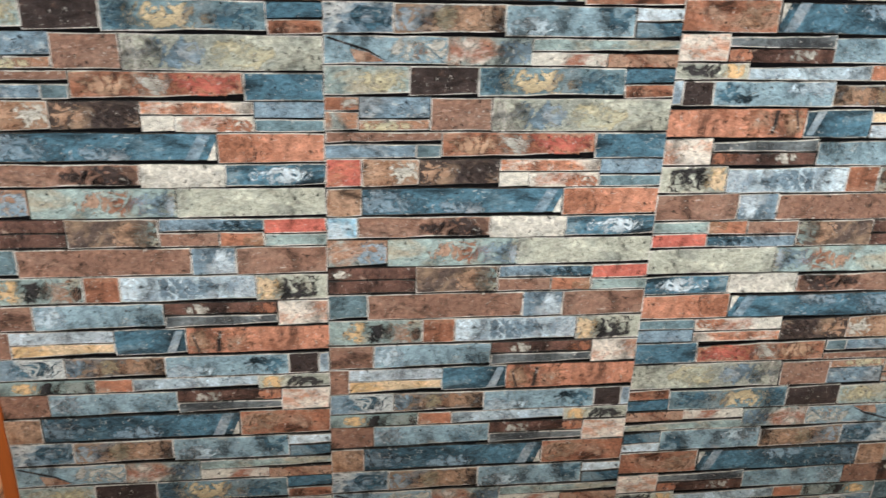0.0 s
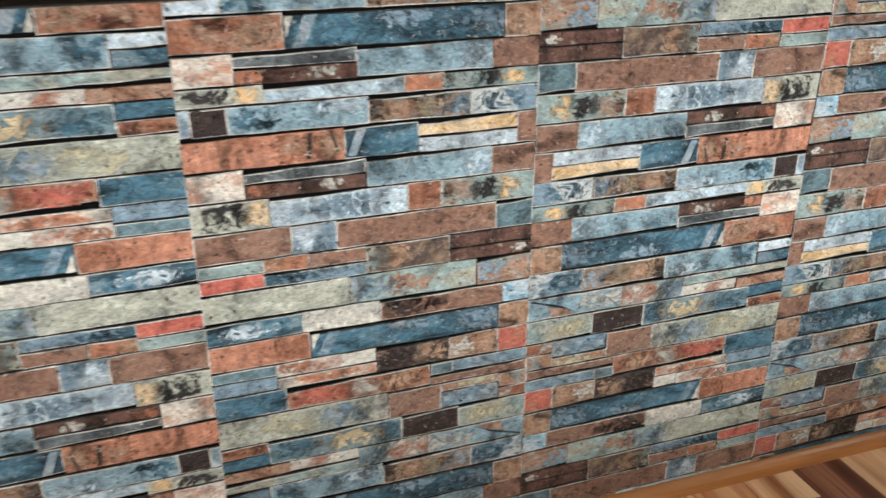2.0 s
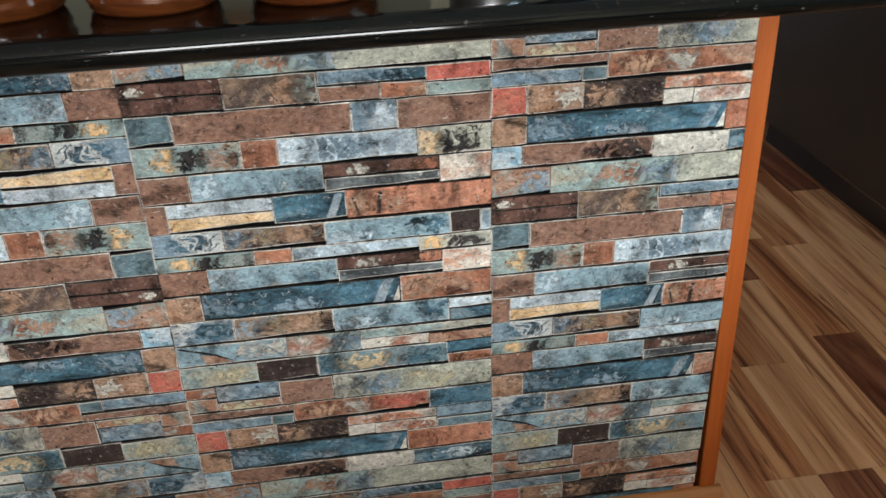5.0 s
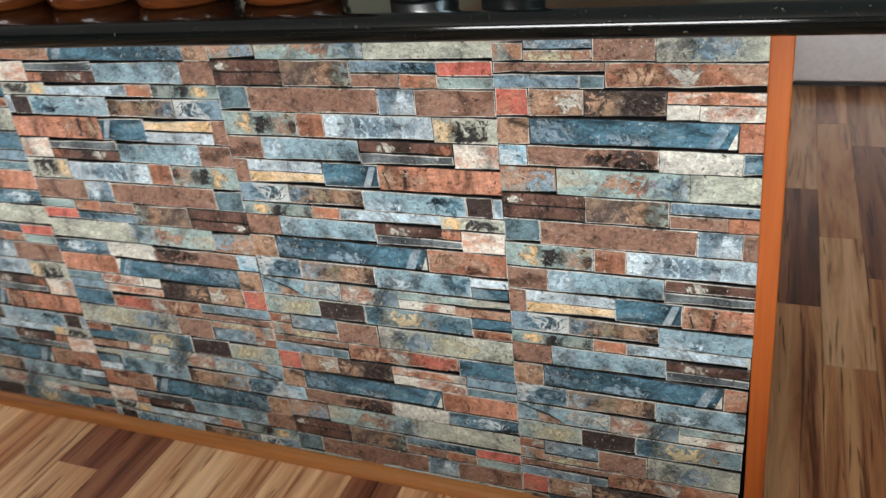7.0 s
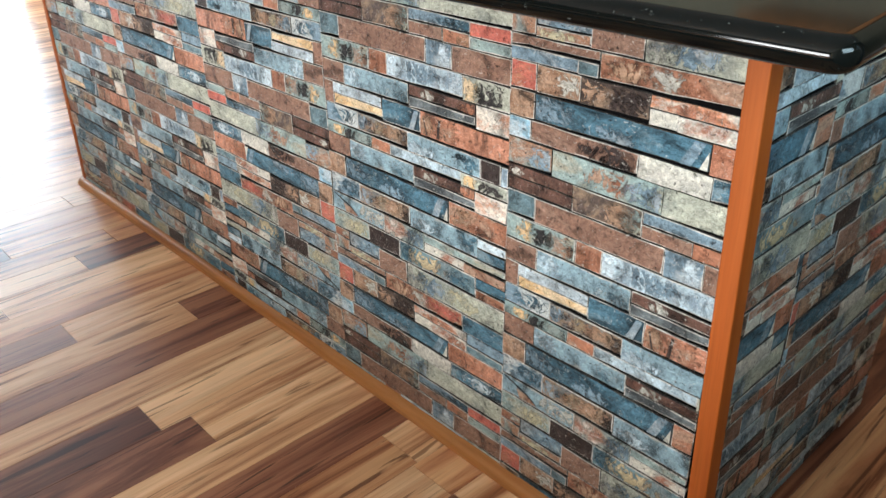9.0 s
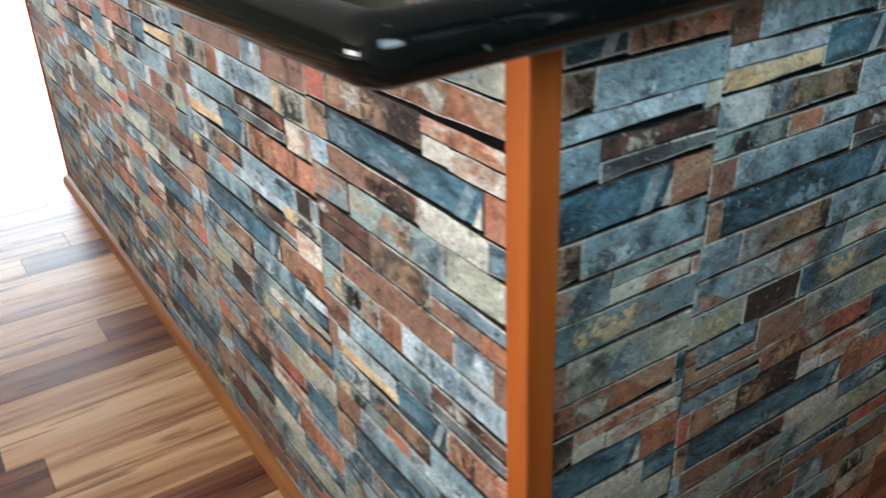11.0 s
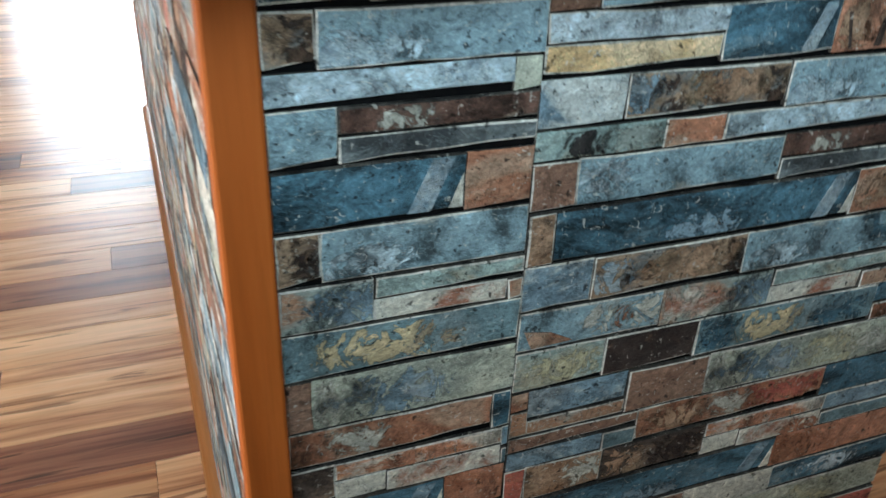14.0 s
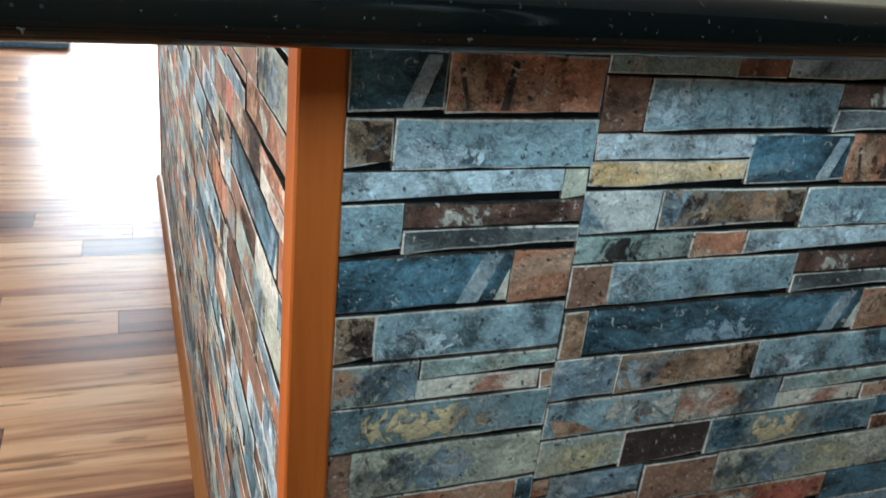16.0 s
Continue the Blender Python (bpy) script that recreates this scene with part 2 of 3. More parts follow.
bump(g_nt, g_b, noise_tex(g_nt, coords(g_nt), 25), 0.02, 0.001)


def plain_mat(name, c, rough=0.6, metal=0.0, vary=0.12, size=30):
    m, nt, b = material(name, rough, metal)
    nt.links.new(ramp(nt, noise_tex(nt, coords(nt), size), [(0.3, dull(c, 1 - vary)), (0.7, dull(c, 1 + vary))]), b.inputs["Base Color"])
    return m


PAINT = plain_mat("cream_wall_paint", (0.22, 0.21, 0.15), 0.8, 0, 0.04, 6)
CEILING = plain_mat("white_ceiling_paint", (0.48, 0.47, 0.44), 0.9, 0, 0.03, 6)
STEEL = plain_mat("brushed_steel", (0.50, 0.50, 0.51), 0.3, 1.0, 0.08, 60)
BLACK = plain_mat("black_enamel", (0.014, 0.013, 0.013), 0.3)
WHITE_PAINT = plain_mat("white_frame_paint", (0.78, 0.78, 0.76), 0.4, 0, 0.03)
GLAZE, z_nt, z_b = material("amber_glaze", 0.12)
z_nt.links.new(ramp(z_nt, noise_tex(z_nt, coords(z_nt, (1, 1, 5)), 9, 4, 0.6, 0.5), [(0.3, (0.025, 0.007, 0.003)), (0.55, (0.085, 0.023, 0.006)), (0.75, (0.15, 0.05, 0.013))]), z_b.inputs["Base Color"])
CARDBOARD = plain_mat("cream_card", (0.62, 0.56, 0.40), 0.7)
LABEL_WHITE = plain_mat("white_label", (0.75, 0.74, 0.72), 0.6)
LABEL_RED = plain_mat("red_print", (0.55, 0.05, 0.09), 0.6)
INK = plain_mat("grey_print", (0.10, 0.10, 0.11), 0.6)
GLASS, gl_nt, gl_b = material("window_glass", 0.02)
gl_b.inputs["Transmission Weight"].default_value = 1.0
gl_b.inputs["IOR"].default_value = 1.02

# ---- mesh helpers ----


def mesh_ob(name, bm, mats, parent=None, label=""):
    me = bpy.data.meshes.new(name)
    bm.normal_update()
    bm.to_mesh(me)
    bm.free()
    for m in mats if isinstance(mats, (list, tuple)) else [mats]:
        me.materials.append(m)
    ob = new(name, me)
    ob.parent = parent
    if label:
        ob["label"] = label
    return ob


def part(name, bm, mat, parent, label=""):
    return mesh_ob(name, bm, mat, parent, label)


def box(bm, x0, x1, y0, y1, z0, z1, bevel=0.0, segments=2):
    r = bmesh.ops.create_cube(bm, size=1)
    for v in r["verts"]:
        v.co = ((x0 + x1) / 2 + v.co.x * (x1 - x0), (y0 + y1) / 2 + v.co.y * (y1 - y0), (z0 + z1) / 2 + v.co.z * (z1 - z0))
    if bevel:
        es = list({e for v in r["verts"] for e in v.link_edges})
        bmesh.ops.bevel(bm, geom=es, offset=bevel, segments=segments, affect="EDGES", profile=0.5)
    return bm


def boxed(*a, **k):
    return box(bmesh.new(), *a, **k)


def lathe(profile, n=48):
    bm = bmesh.new()
    rings = [[bm.verts.new((r * math.cos(2 * math.pi * i / n), r * math.sin(2 * math.pi * i / n), z)) for i in range(n)] for r, z in profile]
    for a, b in zip(rings, rings[1:]):
        for i in range(n):
            f = bm.faces.new((a[i], a[(i + 1) % n], b[(i + 1) % n], b[i]))
            f.smooth = True
    bm.faces.new(list(reversed(rings[0])))
    bm.faces.new(rings[-1])
    return bm


# ---- plan ----
WALL_Y, END_X = 1.0863, 1.7487          # faces of the stone panels
LEFT_X, BACK_Y = -0.431, 1.743
STRIP, PERIOD = 0.4535, 0.6948          # the hung width of a strip and its repeat
UNDER, TOP = 0.8945, 0.9265               # counter slab

# ---- room ----
X0, X1, Y0, Y1, H = -4.0, 3.3, -4.5, 3.95, 2.6


def wall_with_opening(name, along, at, lo, hi, o0, o1, oz0, oz1, out, label):
    """A wall 0.12 thick; along 0: runs in x at y=at, along 1: runs in y at x=at."""
    bm = bmesh.new()
    t0, t1 = sorted((at, at + 0.12 * out))
    for a0, a1, z0, z1 in ((lo, o0, 0, H), (o1, hi, 0, H), (o0, o1, oz1, H), (o0, o1, 0, oz0)):
        if a1 - a0 > 0.001 and z1 - z0 > 0.001:
            box(bm, *((a0, a1, t0, t1) if along == 0 else (t0, t1, a0, a1)), z0, z1)
    return tagged(mesh_ob(name, bm, PAINT), label, "wall", kind="structure")


wall_with_opening("wall_south", 0, Y0, X0 - 0.12, X1 + 0.12, 0.3, 2.7, 0.35, 1.45, -1, "cream painted wall with a wide window")
wall_with_opening("wall_west", 1, X0, Y0, Y1, 0.4, 2.1, 0.03, 2.06, -1, "cream painted wall with a glass door")
wall_with_opening("wall_east", 1, X1, Y0, Y1, 0.1, 1.3, 1.2, 1.9, 1, "cream painted wall with a kitchen window")
tagged(mesh_ob("wall_north", boxed(X0 - 0.12, X1 + 0.12, Y1, Y1 + 0.12, 0, H), PAINT), "cream painted wall behind the kitchen cabinets", "wall", kind="structure")
# unseen wall, added to keep side-window light off the lower island end
tagged(mesh_ob("wall_half", boxed(2.62, 2.72, -0.7, 1.53, 0, 1.17), PAINT), "added half-height wall shading the lower island end from the side window", "wall", kind="structure")
# not a known part of the room: blocks low window light from the panel feet
tagged(mesh_ob("wall_low", boxed(-2.0, X1, -0.95, -0.85, 0, 0.46), PAINT), "added low wall shading the foot of the island front", "wall", kind="structure")
tagged(mesh_ob("ceiling", boxed(X0 - 0.12, X1 + 0.12, Y0 - 0.12, Y1 + 0.12, H, H + 0.1), CEILING), "plain white painted ceiling", "ceiling", kind="structure")
GROUND = plain_mat("pale_outdoor_paving", (0.32, 0.31, 0.28), 0.9)
tagged(mesh_ob("ground", boxed(-60, 60, -60, 60, -0.25, -0.06), GROUND), "pale paving outside the windows", "ground", kind="structure")


def window(name, along, at, o0, o1, z0, z1, panes, label):
    root = tagged(new(name), label, "window", kind="structure")
    f = 0.05

    def bar(a0, a1, b0, b1, nm="window_frame"):
        part(nm, boxed(*((a0, a1, at - 0.03, at + 0.03) if along == 0 else (at - 0.03, at + 0.03, a0, a1)), b0, b1, bevel=0.004), WHITE_PAINT, root)

    bar(o0, o0 + f, z0, z1), bar(o1 - f, o1, z0, z1), bar(o0 + f, o1 - f, z0, z0 + f), bar(o0 + f, o1 - f, z1 - f, z1)
    step = (o1 - o0) / panes
    for i in range(panes):
        a0, a1 = o0 + i * step, o0 + (i + 1) * step
        if i:
            bar(a0 - 0.02, a0 + 0.02, z0 + f, z1 - f, "mullion")
        a0, a1 = a0 + (0.05 if i == 0 else 0.02), a1 - (0.05 if i == panes - 1 else 0.02)
        p = part("pane", boxed(*((a0, a1, at - 0.003, at + 0.003) if along == 0 else (at - 0.003, at + 0.003, a0, a1)), z0 + f, z1 - f), GLASS, root)
        p.visible_shadow = False


window("window_1", 0, Y0 - 0.07, 0.3, 2.7, 0.35, 1.45, 4, "wide white framed window letting in daylight")
window("window_2", 1, X1 + 0.07, 0.1, 1.3, 1.2, 1.9, 2, "white framed kitchen window")
window("door_1", 1, X0 - 0.07, 0.4, 2.1, 0.03, 2.06, 2, "white framed glass patio door bright with daylight")

# ---- stone-faced peninsula ----
island = tagged(mesh_ob("kitchen_island", boxed(LEFT_X, END_X - 0.012, WALL_Y + 0.012, BACK_Y, 0, UNDER), CABINET_WOOD),
                "kitchen peninsula clad in printed stone panels, with orange wood corner posts", "kitchen island")
post = boxed(1.7475, 1.7755, 1.0812, 1.1130, 0, UNDER - 0.001, bevel=0.0025)
for v in post.verts:                    # it leans in towards its top
    v.co.x -= 0.026 * v.co.z
part("corner_post", post, TRIM_WOOD, island, "orange-stained square wooden corner post")
part("end_post", boxed(LEFT_X - 0.02, LEFT_X, 1.0795, 1.105, 0, UNDER, bevel=0.0025), TRIM_WOOD, island, "orange-stained wooden edge strip")


def shoe_moulding(x0, x1):
    bm = bmesh.new()
    pts = [(0, 0), (0, 0.026)] + [(-0.02 * math.sin(a) , 0.006 + 0.02 * math.cos(a)) for a in (0.35, 0.7, 1.05, 1.4)] + [(-0.02, 0)]
    ends = [[bm.verts.new((x, WALL_Y - 0.002 + y, z)) for y, z in pts] for x in (x0, x1)]
    n = len(pts)
    for i in range(n):
        bm.faces.new((ends[0][i], ends[0][(i + 1) % n], ends[1][(i + 1) % n], ends[1][i]))
    bm.faces.new(ends[0][::-1]), bm.faces.new(ends[1])
    bmesh.ops.recalc_face_normals(bm, faces=bm.faces)
    return bm


part("base_trim", shoe_moulding(LEFT_X - 0.03, 1.785), BASE_WOOD, island, "rounded orange wooden shoe moulding along the floor")

# ---- the strip's repeat: stones laid course by course, in millimetres from its left edge ----
PATTERN = []


class Course:
    """One course between two heights; lay() sets stones in it from left to right."""

    def __init__(self, top, bottom):
        self.top, self.bottom = top, bottom

    def lay(self, kind, left, right, lo=0.0, hi=1.0, under=0.0, proud=None):
        """lo, hi: the share of the course's height that the stone fills; under: the dark gap below it, in mm, for its
        printed shadow.
        """
        h = self.top - self.bottom
        if proud is None:
            proud = 2.5 + 3 * random.Random(len(PATTERN) * 13 + 5).random()
        PATTERN.append((kind, left * 0.9, right * 0.9, (self.bottom + lo * h + 0.3) * 0.9, (self.bottom + hi * h) * 0.9, proud, under))
        return self


PATCHES, STAINS = [], []


def blot(kind, u, v, ru, rv):
    """A mottled stain of another colour in a stone, round (u, v)."""
    STAINS.append((kind, u, v, ru * 1.45, rv * 1.6))


def shard(kind, *corners):
    """A chip or band of another colour, by its corners."""
    PATCHES.append((kind, list(corners)))


Course(942, 896).lay("sagerust", 0, 90, under=4).lay("sage", 90, 291).lay("sandsage", 291, 535, under=3)
Course(896, 850.5).lay("brownspeck", 0, 134, 0.53, 1).lay("brownspeck", 0, 134, 0, 0.53).lay("umbertan", 134, 263, proud=3.5).lay("slate", 263, 413, 0.54, 1)\
    .lay("brown", 263, 348, 0, 0.54).lay("rust", 348, 413, 0, 0.54).lay("red", 413, 535, 0.46, 1).lay("sage", 413, 535, 0, 0.46)
Course(850.5, 805.5).lay("teal", 0, 60, under=4).lay("brown", 60, 305).lay("slate", 305, 370, under=2, proud=3.5).lay("brown", 370, 535, under=1)
Course(805.5, 761).lay("sage", 0, 146, proud=3.5).lay("rust", 146, 199).lay("pale", 199, 396, under=4, proud=3.5).lay("sandsage", 396, 535, proud=3.5)
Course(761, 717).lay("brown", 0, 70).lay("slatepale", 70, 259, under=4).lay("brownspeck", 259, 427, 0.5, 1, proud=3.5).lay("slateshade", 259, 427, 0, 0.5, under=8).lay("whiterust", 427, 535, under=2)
Course(717, 669.5).lay("brown", 0, 30).lay("white", 30, 181, 0.52, 1).lay("yellow", 30, 181, 0, 0.52, under=5).lay("slatedark", 181, 288, under=4, proud=3.5).lay("orange", 288, 535, under=4, proud=3.5)
Course(669.5, 630.5).lay("slatewhite", 0, 103, under=2).lay("slatetan", 103, 252, under=5, proud=3.5).lay("slatepale", 252, 440).lay("umber", 440, 488).lay("pale", 488, 535)
Course(630.5, 605).lay("sage", 0, 142, proud=3.5).lay("rust", 142, 199).lay("pale", 199, 392, under=5).lay("sandsage", 392, 535, proud=3.5)
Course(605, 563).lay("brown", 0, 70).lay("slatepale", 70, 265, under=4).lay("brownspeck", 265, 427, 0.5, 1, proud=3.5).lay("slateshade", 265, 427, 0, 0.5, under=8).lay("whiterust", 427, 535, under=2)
Course(563, 515).lay("tan", 0, 54).lay("slatedark", 54, 359, under=4, proud=3.5).lay("rust", 359, 535, under=3)
Course(515, 471).lay("slatewhite", 0, 96, under=2).lay("slatetan", 96, 250, under=5, proud=3.5).lay("slatepale", 250, 435, under=1).lay("white", 435, 535, 0.56, 1).lay("slatedark", 435, 535, 0, 0.56, under=3)
Course(471, 430.5).lay("slatepale", 0, 171, proud=3.5).lay("sagerust", 171, 290).lay("sage", 290, 535, 0.5, 1, under=5).lay("sandrust", 290, 400, 0, 0.5).lay("rust", 400, 535, 0, 0.5)
Course(430.5, 386.5).lay("sage", 0, 119, under=4).lay("umber", 119, 216, under=4).lay("teal", 216, 430, under=4, proud=3.5).lay("slatedark", 430, 535, 0.48, 1, under=2).lay("rust", 430, 535, 0, 0.48)
Course(386.5, 336.5).lay("rust", 0, 48, 0.58, 1).lay("slate", 48, 149, 0.36, 1).lay("sagerust", 0, 48, 0, 0.58).lay("sagerust", 48, 149, 0, 0.36).lay("brown", 149, 238, under=2).lay("sandsage", 238, 535, proud=3.5)
Course(336.5, 318.5).lay("brown", 0, 167, under=5)
Course(318.5, 296).lay("slate", 0, 130).lay("teal", 130, 167)
Course(336.5, 296).lay("rust", 167, 395, under=6, proud=3.5).lay("slatedark", 395, 535)
Course(296, 251.5).lay("red", 0, 52, proud=3.5).lay("tan", 52, 135, under=3).lay("umbertan", 135, 255, under=5, proud=3.5).lay("whiterust", 255, 407, 0.54, 1).lay("sand", 255, 300, 0, 0.54).lay("sandrust", 300, 407, 0, 0.54)\
    .lay("slate", 407, 535, 0.45, 1).lay("teal", 407, 535, 0, 0.45)
Course(251.5, 206.5).lay("tan", 0, 52).lay("slatedark", 52, 354, under=4, proud=3.5).lay("orange", 354, 535, under=1)
Course(206.5, 170).lay("blue", 0, 46).lay("brown", 46, 246, under=4).lay("sand", 246, 362).lay("slatedark", 362, 535, under=4)

# coloured patches, chips and bands set in single stones
for v, h in ((783, 17), (618, 10)):
    blot("slate", 12, v, 20, h), blot("yellow", 42, v, 15, h), blot("black", 76, v, 20, h), blot("sagerust", 118, v, 24, h)
    blot("black", 458, v, 26, h), blot("yellow", 414, v, 16, h)
for v in (739, 584):
    blot("sand", 312, v + 10, 18, 8), blot("rust", 408, v + 10, 24, 9), blot("pale", 90, v, 26, 16), blot("orange", 500, v + 10, 34, 12), blot("yellowsand", 490, v - 12, 26, 8)
for v in (650, 493):
    blot("slate", 116, v, 24, 18), blot("umber", 142, v - 4, 14, 14), blot("tan", 190, v + 4, 40, 14), blot("umbertan", 243, v, 16, 18), blot("umber", 245, v - 7, 13, 11), blot("yellowsage", 165, v + 4, 14, 12)
    blot("slatedark", 405, v + 2, 24, 15), blot("pale", 280, v - 8, 34, 10), blot("slatedark", 60, v + 3, 28, 13), blot("white", 30, v + 8, 22, 8)
for v in (539, 229):
    blot("slate", 80, v, 40, 16), blot("slate", 200, v - 10, 34, 10)
blot("rust", 375, 229, 30, 16), blot("tan", 390, 539, 24, 16), blot("tan", 310, 692, 26, 18), blot("rust", 352, 694, 26, 18)
blot("rust", 205, 920, 38, 14), blot("slate", 268, 918, 34, 18), blot("yellowsage", 440, 918, 50, 18), blot("slate", 72, 918, 26, 16), blot("rust", 12, 918, 18, 16)
blot("tan", 226, 872, 22, 18), blot("sage", 252, 872, 20, 18), blot("slatedark", 380, 885, 40, 11), blot("tan", 402, 860, 18, 9), blot("sand", 20, 885, 12, 6)
blot("white", 355, 828, 16, 18), blot("white", 212, 784, 26, 16), blot("slate", 290, 783, 46, 14), blot("white", 376, 783, 22, 14)
blot("yellowsand", 300, 408, 46, 15), blot("slatedark", 240, 408, 22, 18), blot("slatedark", 392, 410, 34, 14), blot("slatedark", 14, 408, 18, 18), blot("yellowsage", 80, 408, 30, 14)
blot("sand", 140, 450, 34, 16), blot("rust", 131, 449, 9, 10), blot("slatedark", 14, 448, 20, 14), blot("sandrust", 202, 452, 34, 15), blot("slate", 272, 450, 30, 16)
blot("slate", 302, 361, 42, 17), blot("yellowsage", 398, 360, 36, 15), blot("sand", 470, 360, 40, 16), blot("sand", 258, 360, 24, 17)
blot("slatewhite", 120, 370, 26, 12), blot("sand", 36, 377, 12, 6), blot("yellowsage", 80, 343, 40, 7)
blot("sand", 272, 318, 24, 12), blot("red", 345, 317, 48, 15), blot("tan", 215, 316, 34, 13)
blot("sand", 118, 274, 20, 16), blot("umber", 225, 274, 30, 17), blot("tan", 158, 274, 24, 15), blot("orange", 325, 285, 34, 8), blot("rust", 385, 262, 26, 8)
for v in (738, 583):
    blot("slatedark", 225, v - 4, 9, 6), blot("slatepale", 232, v, 26, 16)
for v in (784, 619):
    blot("umber", 138, v, 9, 14)
blot("umber", 470, 640, 16, 10), blot("umber", 208, 189, 40, 17), blot("umber", 165, 186, 22, 10), blot("white", 440, 190, 34, 10)
shard("slate", (314, 520), (332, 520), (350, 561), (333, 561)), shard("sand", (346, 521), (357, 521), (357, 549)), shard("slate", (256, 676), (270, 676), (284, 714), (272, 714))
shard("slate", (308, 212), (327, 212), (346, 249), (329, 249)), shard("sand", (340, 212), (352, 212), (352, 240))
shard("umber", (330, 675), (337, 675), (341, 712), (336, 712)), shard("rust", (360, 675), (378, 675), (374, 712), (362, 712)), shard("umber", (304, 675), (307, 675), (299, 706), (295, 706))
shard("black", (3, 467), (6, 469), (62, 452), (86, 437), (60, 449)), shard("rust", (36, 453), (62, 448), (84, 436), (44, 434))


def stone_mesh(i, kind, u0, u1, v0, v1, proud, under):
    """A ledge stone: uneven outline, worn pale arris, a dark shadow gap below that deepens towards one end."""
    rng = random.Random(i * 7919 + int(u0 * 3))
    g = 0.0001 + 0.0003 * rng.random()
    u0, u1, v0, v1 = u0 / 1000 + g, u1 / 1000 - g, v0 / 1000 + g, v1 / 1000 - g
    w, h = u1 - u0, v1 - v0
    d = proud / 1000
    c = min(0.0014, 0.14 * h, 0.2 * w)
    nx, nz = max(1, min(6, round(w / 0.03))), (2 if h > 0.03 else 1)
    j = 0.0006
    # this gap onto the black backing stands for the shadow printed below the stone
    cut = min(max(under, 1.5) * 0.0012, 0.3 * h)
    loop = [(k / nx, 0) for k in range(nx)] + [(1, k / nz) for k in range(nz)] + [(1 - k / nx, 1) for k in range(nx)] + [(0, 1 - k / nz) for k in range(nz)]
    bm = bmesh.new()
    outer, inner = [], []
    for a, b in loop:
        x, z = u0 + a * w + rng.uniform(-j, j), v0 + b * h + rng.uniform(-j, j)
        if b == 0 and cut:
            z += cut * (0.35 + 0.75 * a + rng.uniform(-0.15, 0.15))
        outer.append((x, z))
        inner.append((x + (c if a == 0 else -c if a == 1 else 0) * rng.uniform(0.35, 1.25), z + (c if b == 0 else -c if b == 1 else 0) * rng.uniform(0.35, 1.25)))
    back = [bm.verts.new((x, 0.004, z)) for x, z in outer]
    mid = [bm.verts.new((x, -d + 0.0006, z)) for x, z in outer]
    front = [bm.verts.new((x, -d + rng.uniform(-0.0002, 0.0002), z)) for x, z in inner]
    n = len(loop)
    for k in range(n):
        q = (k + 1) % n
        bm.faces.new((back[k], back[q], mid[q], mid[k])).material_index = 2
        bm.faces.new((mid[k], mid[q], front[q], front[k])).material_index = 1
    bm.faces.new(front)
    me = bpy.data.meshes.new("stone")
    bm.normal_update()
    bm.to_mesh(me)
    bm.free()
    e = rng.random() + (0.35 if kind in ("slateshade", "slatedark", "umber", "umbertan", "brownspeck") else 0)
    me.materials.append(STONE[kind])
    me.materials.append(EDGE_PALE if e < 0.75 else STONE[kind] if e < 1.0 else EDGE_DARK)
    me.materials.append(EDGE_DARK)
    return me


def patch_mesh(kind, corners):
    bm = bmesh.new()
    cu, cv = sum(p[0] for p in corners) / len(corners), sum(p[1] for p in corners) / len(corners)
    low = [bm.verts.new((u * 0.0009, -0.002, v * 0.0009)) for u, v in corners]
    top = [bm.verts.new(((u + (cu - u) * 0.03) * 0.0009, -0.0041, (v + (cv - v) * 0.03) * 0.0009)) for u, v in corners]
    n = len(corners)
    for k in range(n):
        bm.faces.new((low[k], low[(k + 1) % n], top[(k + 1) % n], top[k]))
    bm.faces.new(top)
    bmesh.ops.recalc_face_normals(bm, faces=bm.faces)
    me = bpy.data.meshes.new("stone_patch")
    bm.to_mesh(me)
    bm.free()
    me.materials.append(STONE[kind])
    return me


STAIN_MATS = {}


def stain_mat(kind):
    """The stone's own material, breaking up towards the rim of the stain."""
    if kind not in STAIN_MATS:
        m = STONE[kind].copy()
        m.name = STONE[kind].name + "_stain"
        nt = m.node_tree
        b = next(n for n in nt.nodes if n.type == "BSDF_PRINCIPLED")
        rim = nt.nodes.new("ShaderNodeAttribute")
        rim.attribute_name = "stain"
        n1 = noise_tex(nt, coords(nt, (1, 1, 1), (6.2, 0, 3.3)), 48, 8, 0.7, 1.6)
        add = node(nt, "ShaderNodeMath")
        add.operation = "MULTIPLY_ADD"
        nt.links.new(n1, add.inputs[0])
        add.inputs[1].default_value = 6.0
        nt.links.new(rim.outputs["Fac"], add.inputs[2])
        nt.links.new(ramp(nt, node_shift(nt, add.outputs[0]), [(0.3, grey(0)), (0.72, grey(0.92))]), b.inputs["Alpha"])
        STAIN_MATS[kind] = m
    return STAIN_MATS[kind]


def node_shift(nt, fac):
    n = node(nt, "ShaderNodeMath")
    n.operation = "SUBTRACT"
    nt.links.new(fac, n.inputs[0])
    n.inputs[1].default_value = 3.05
    return n.outputs[0]


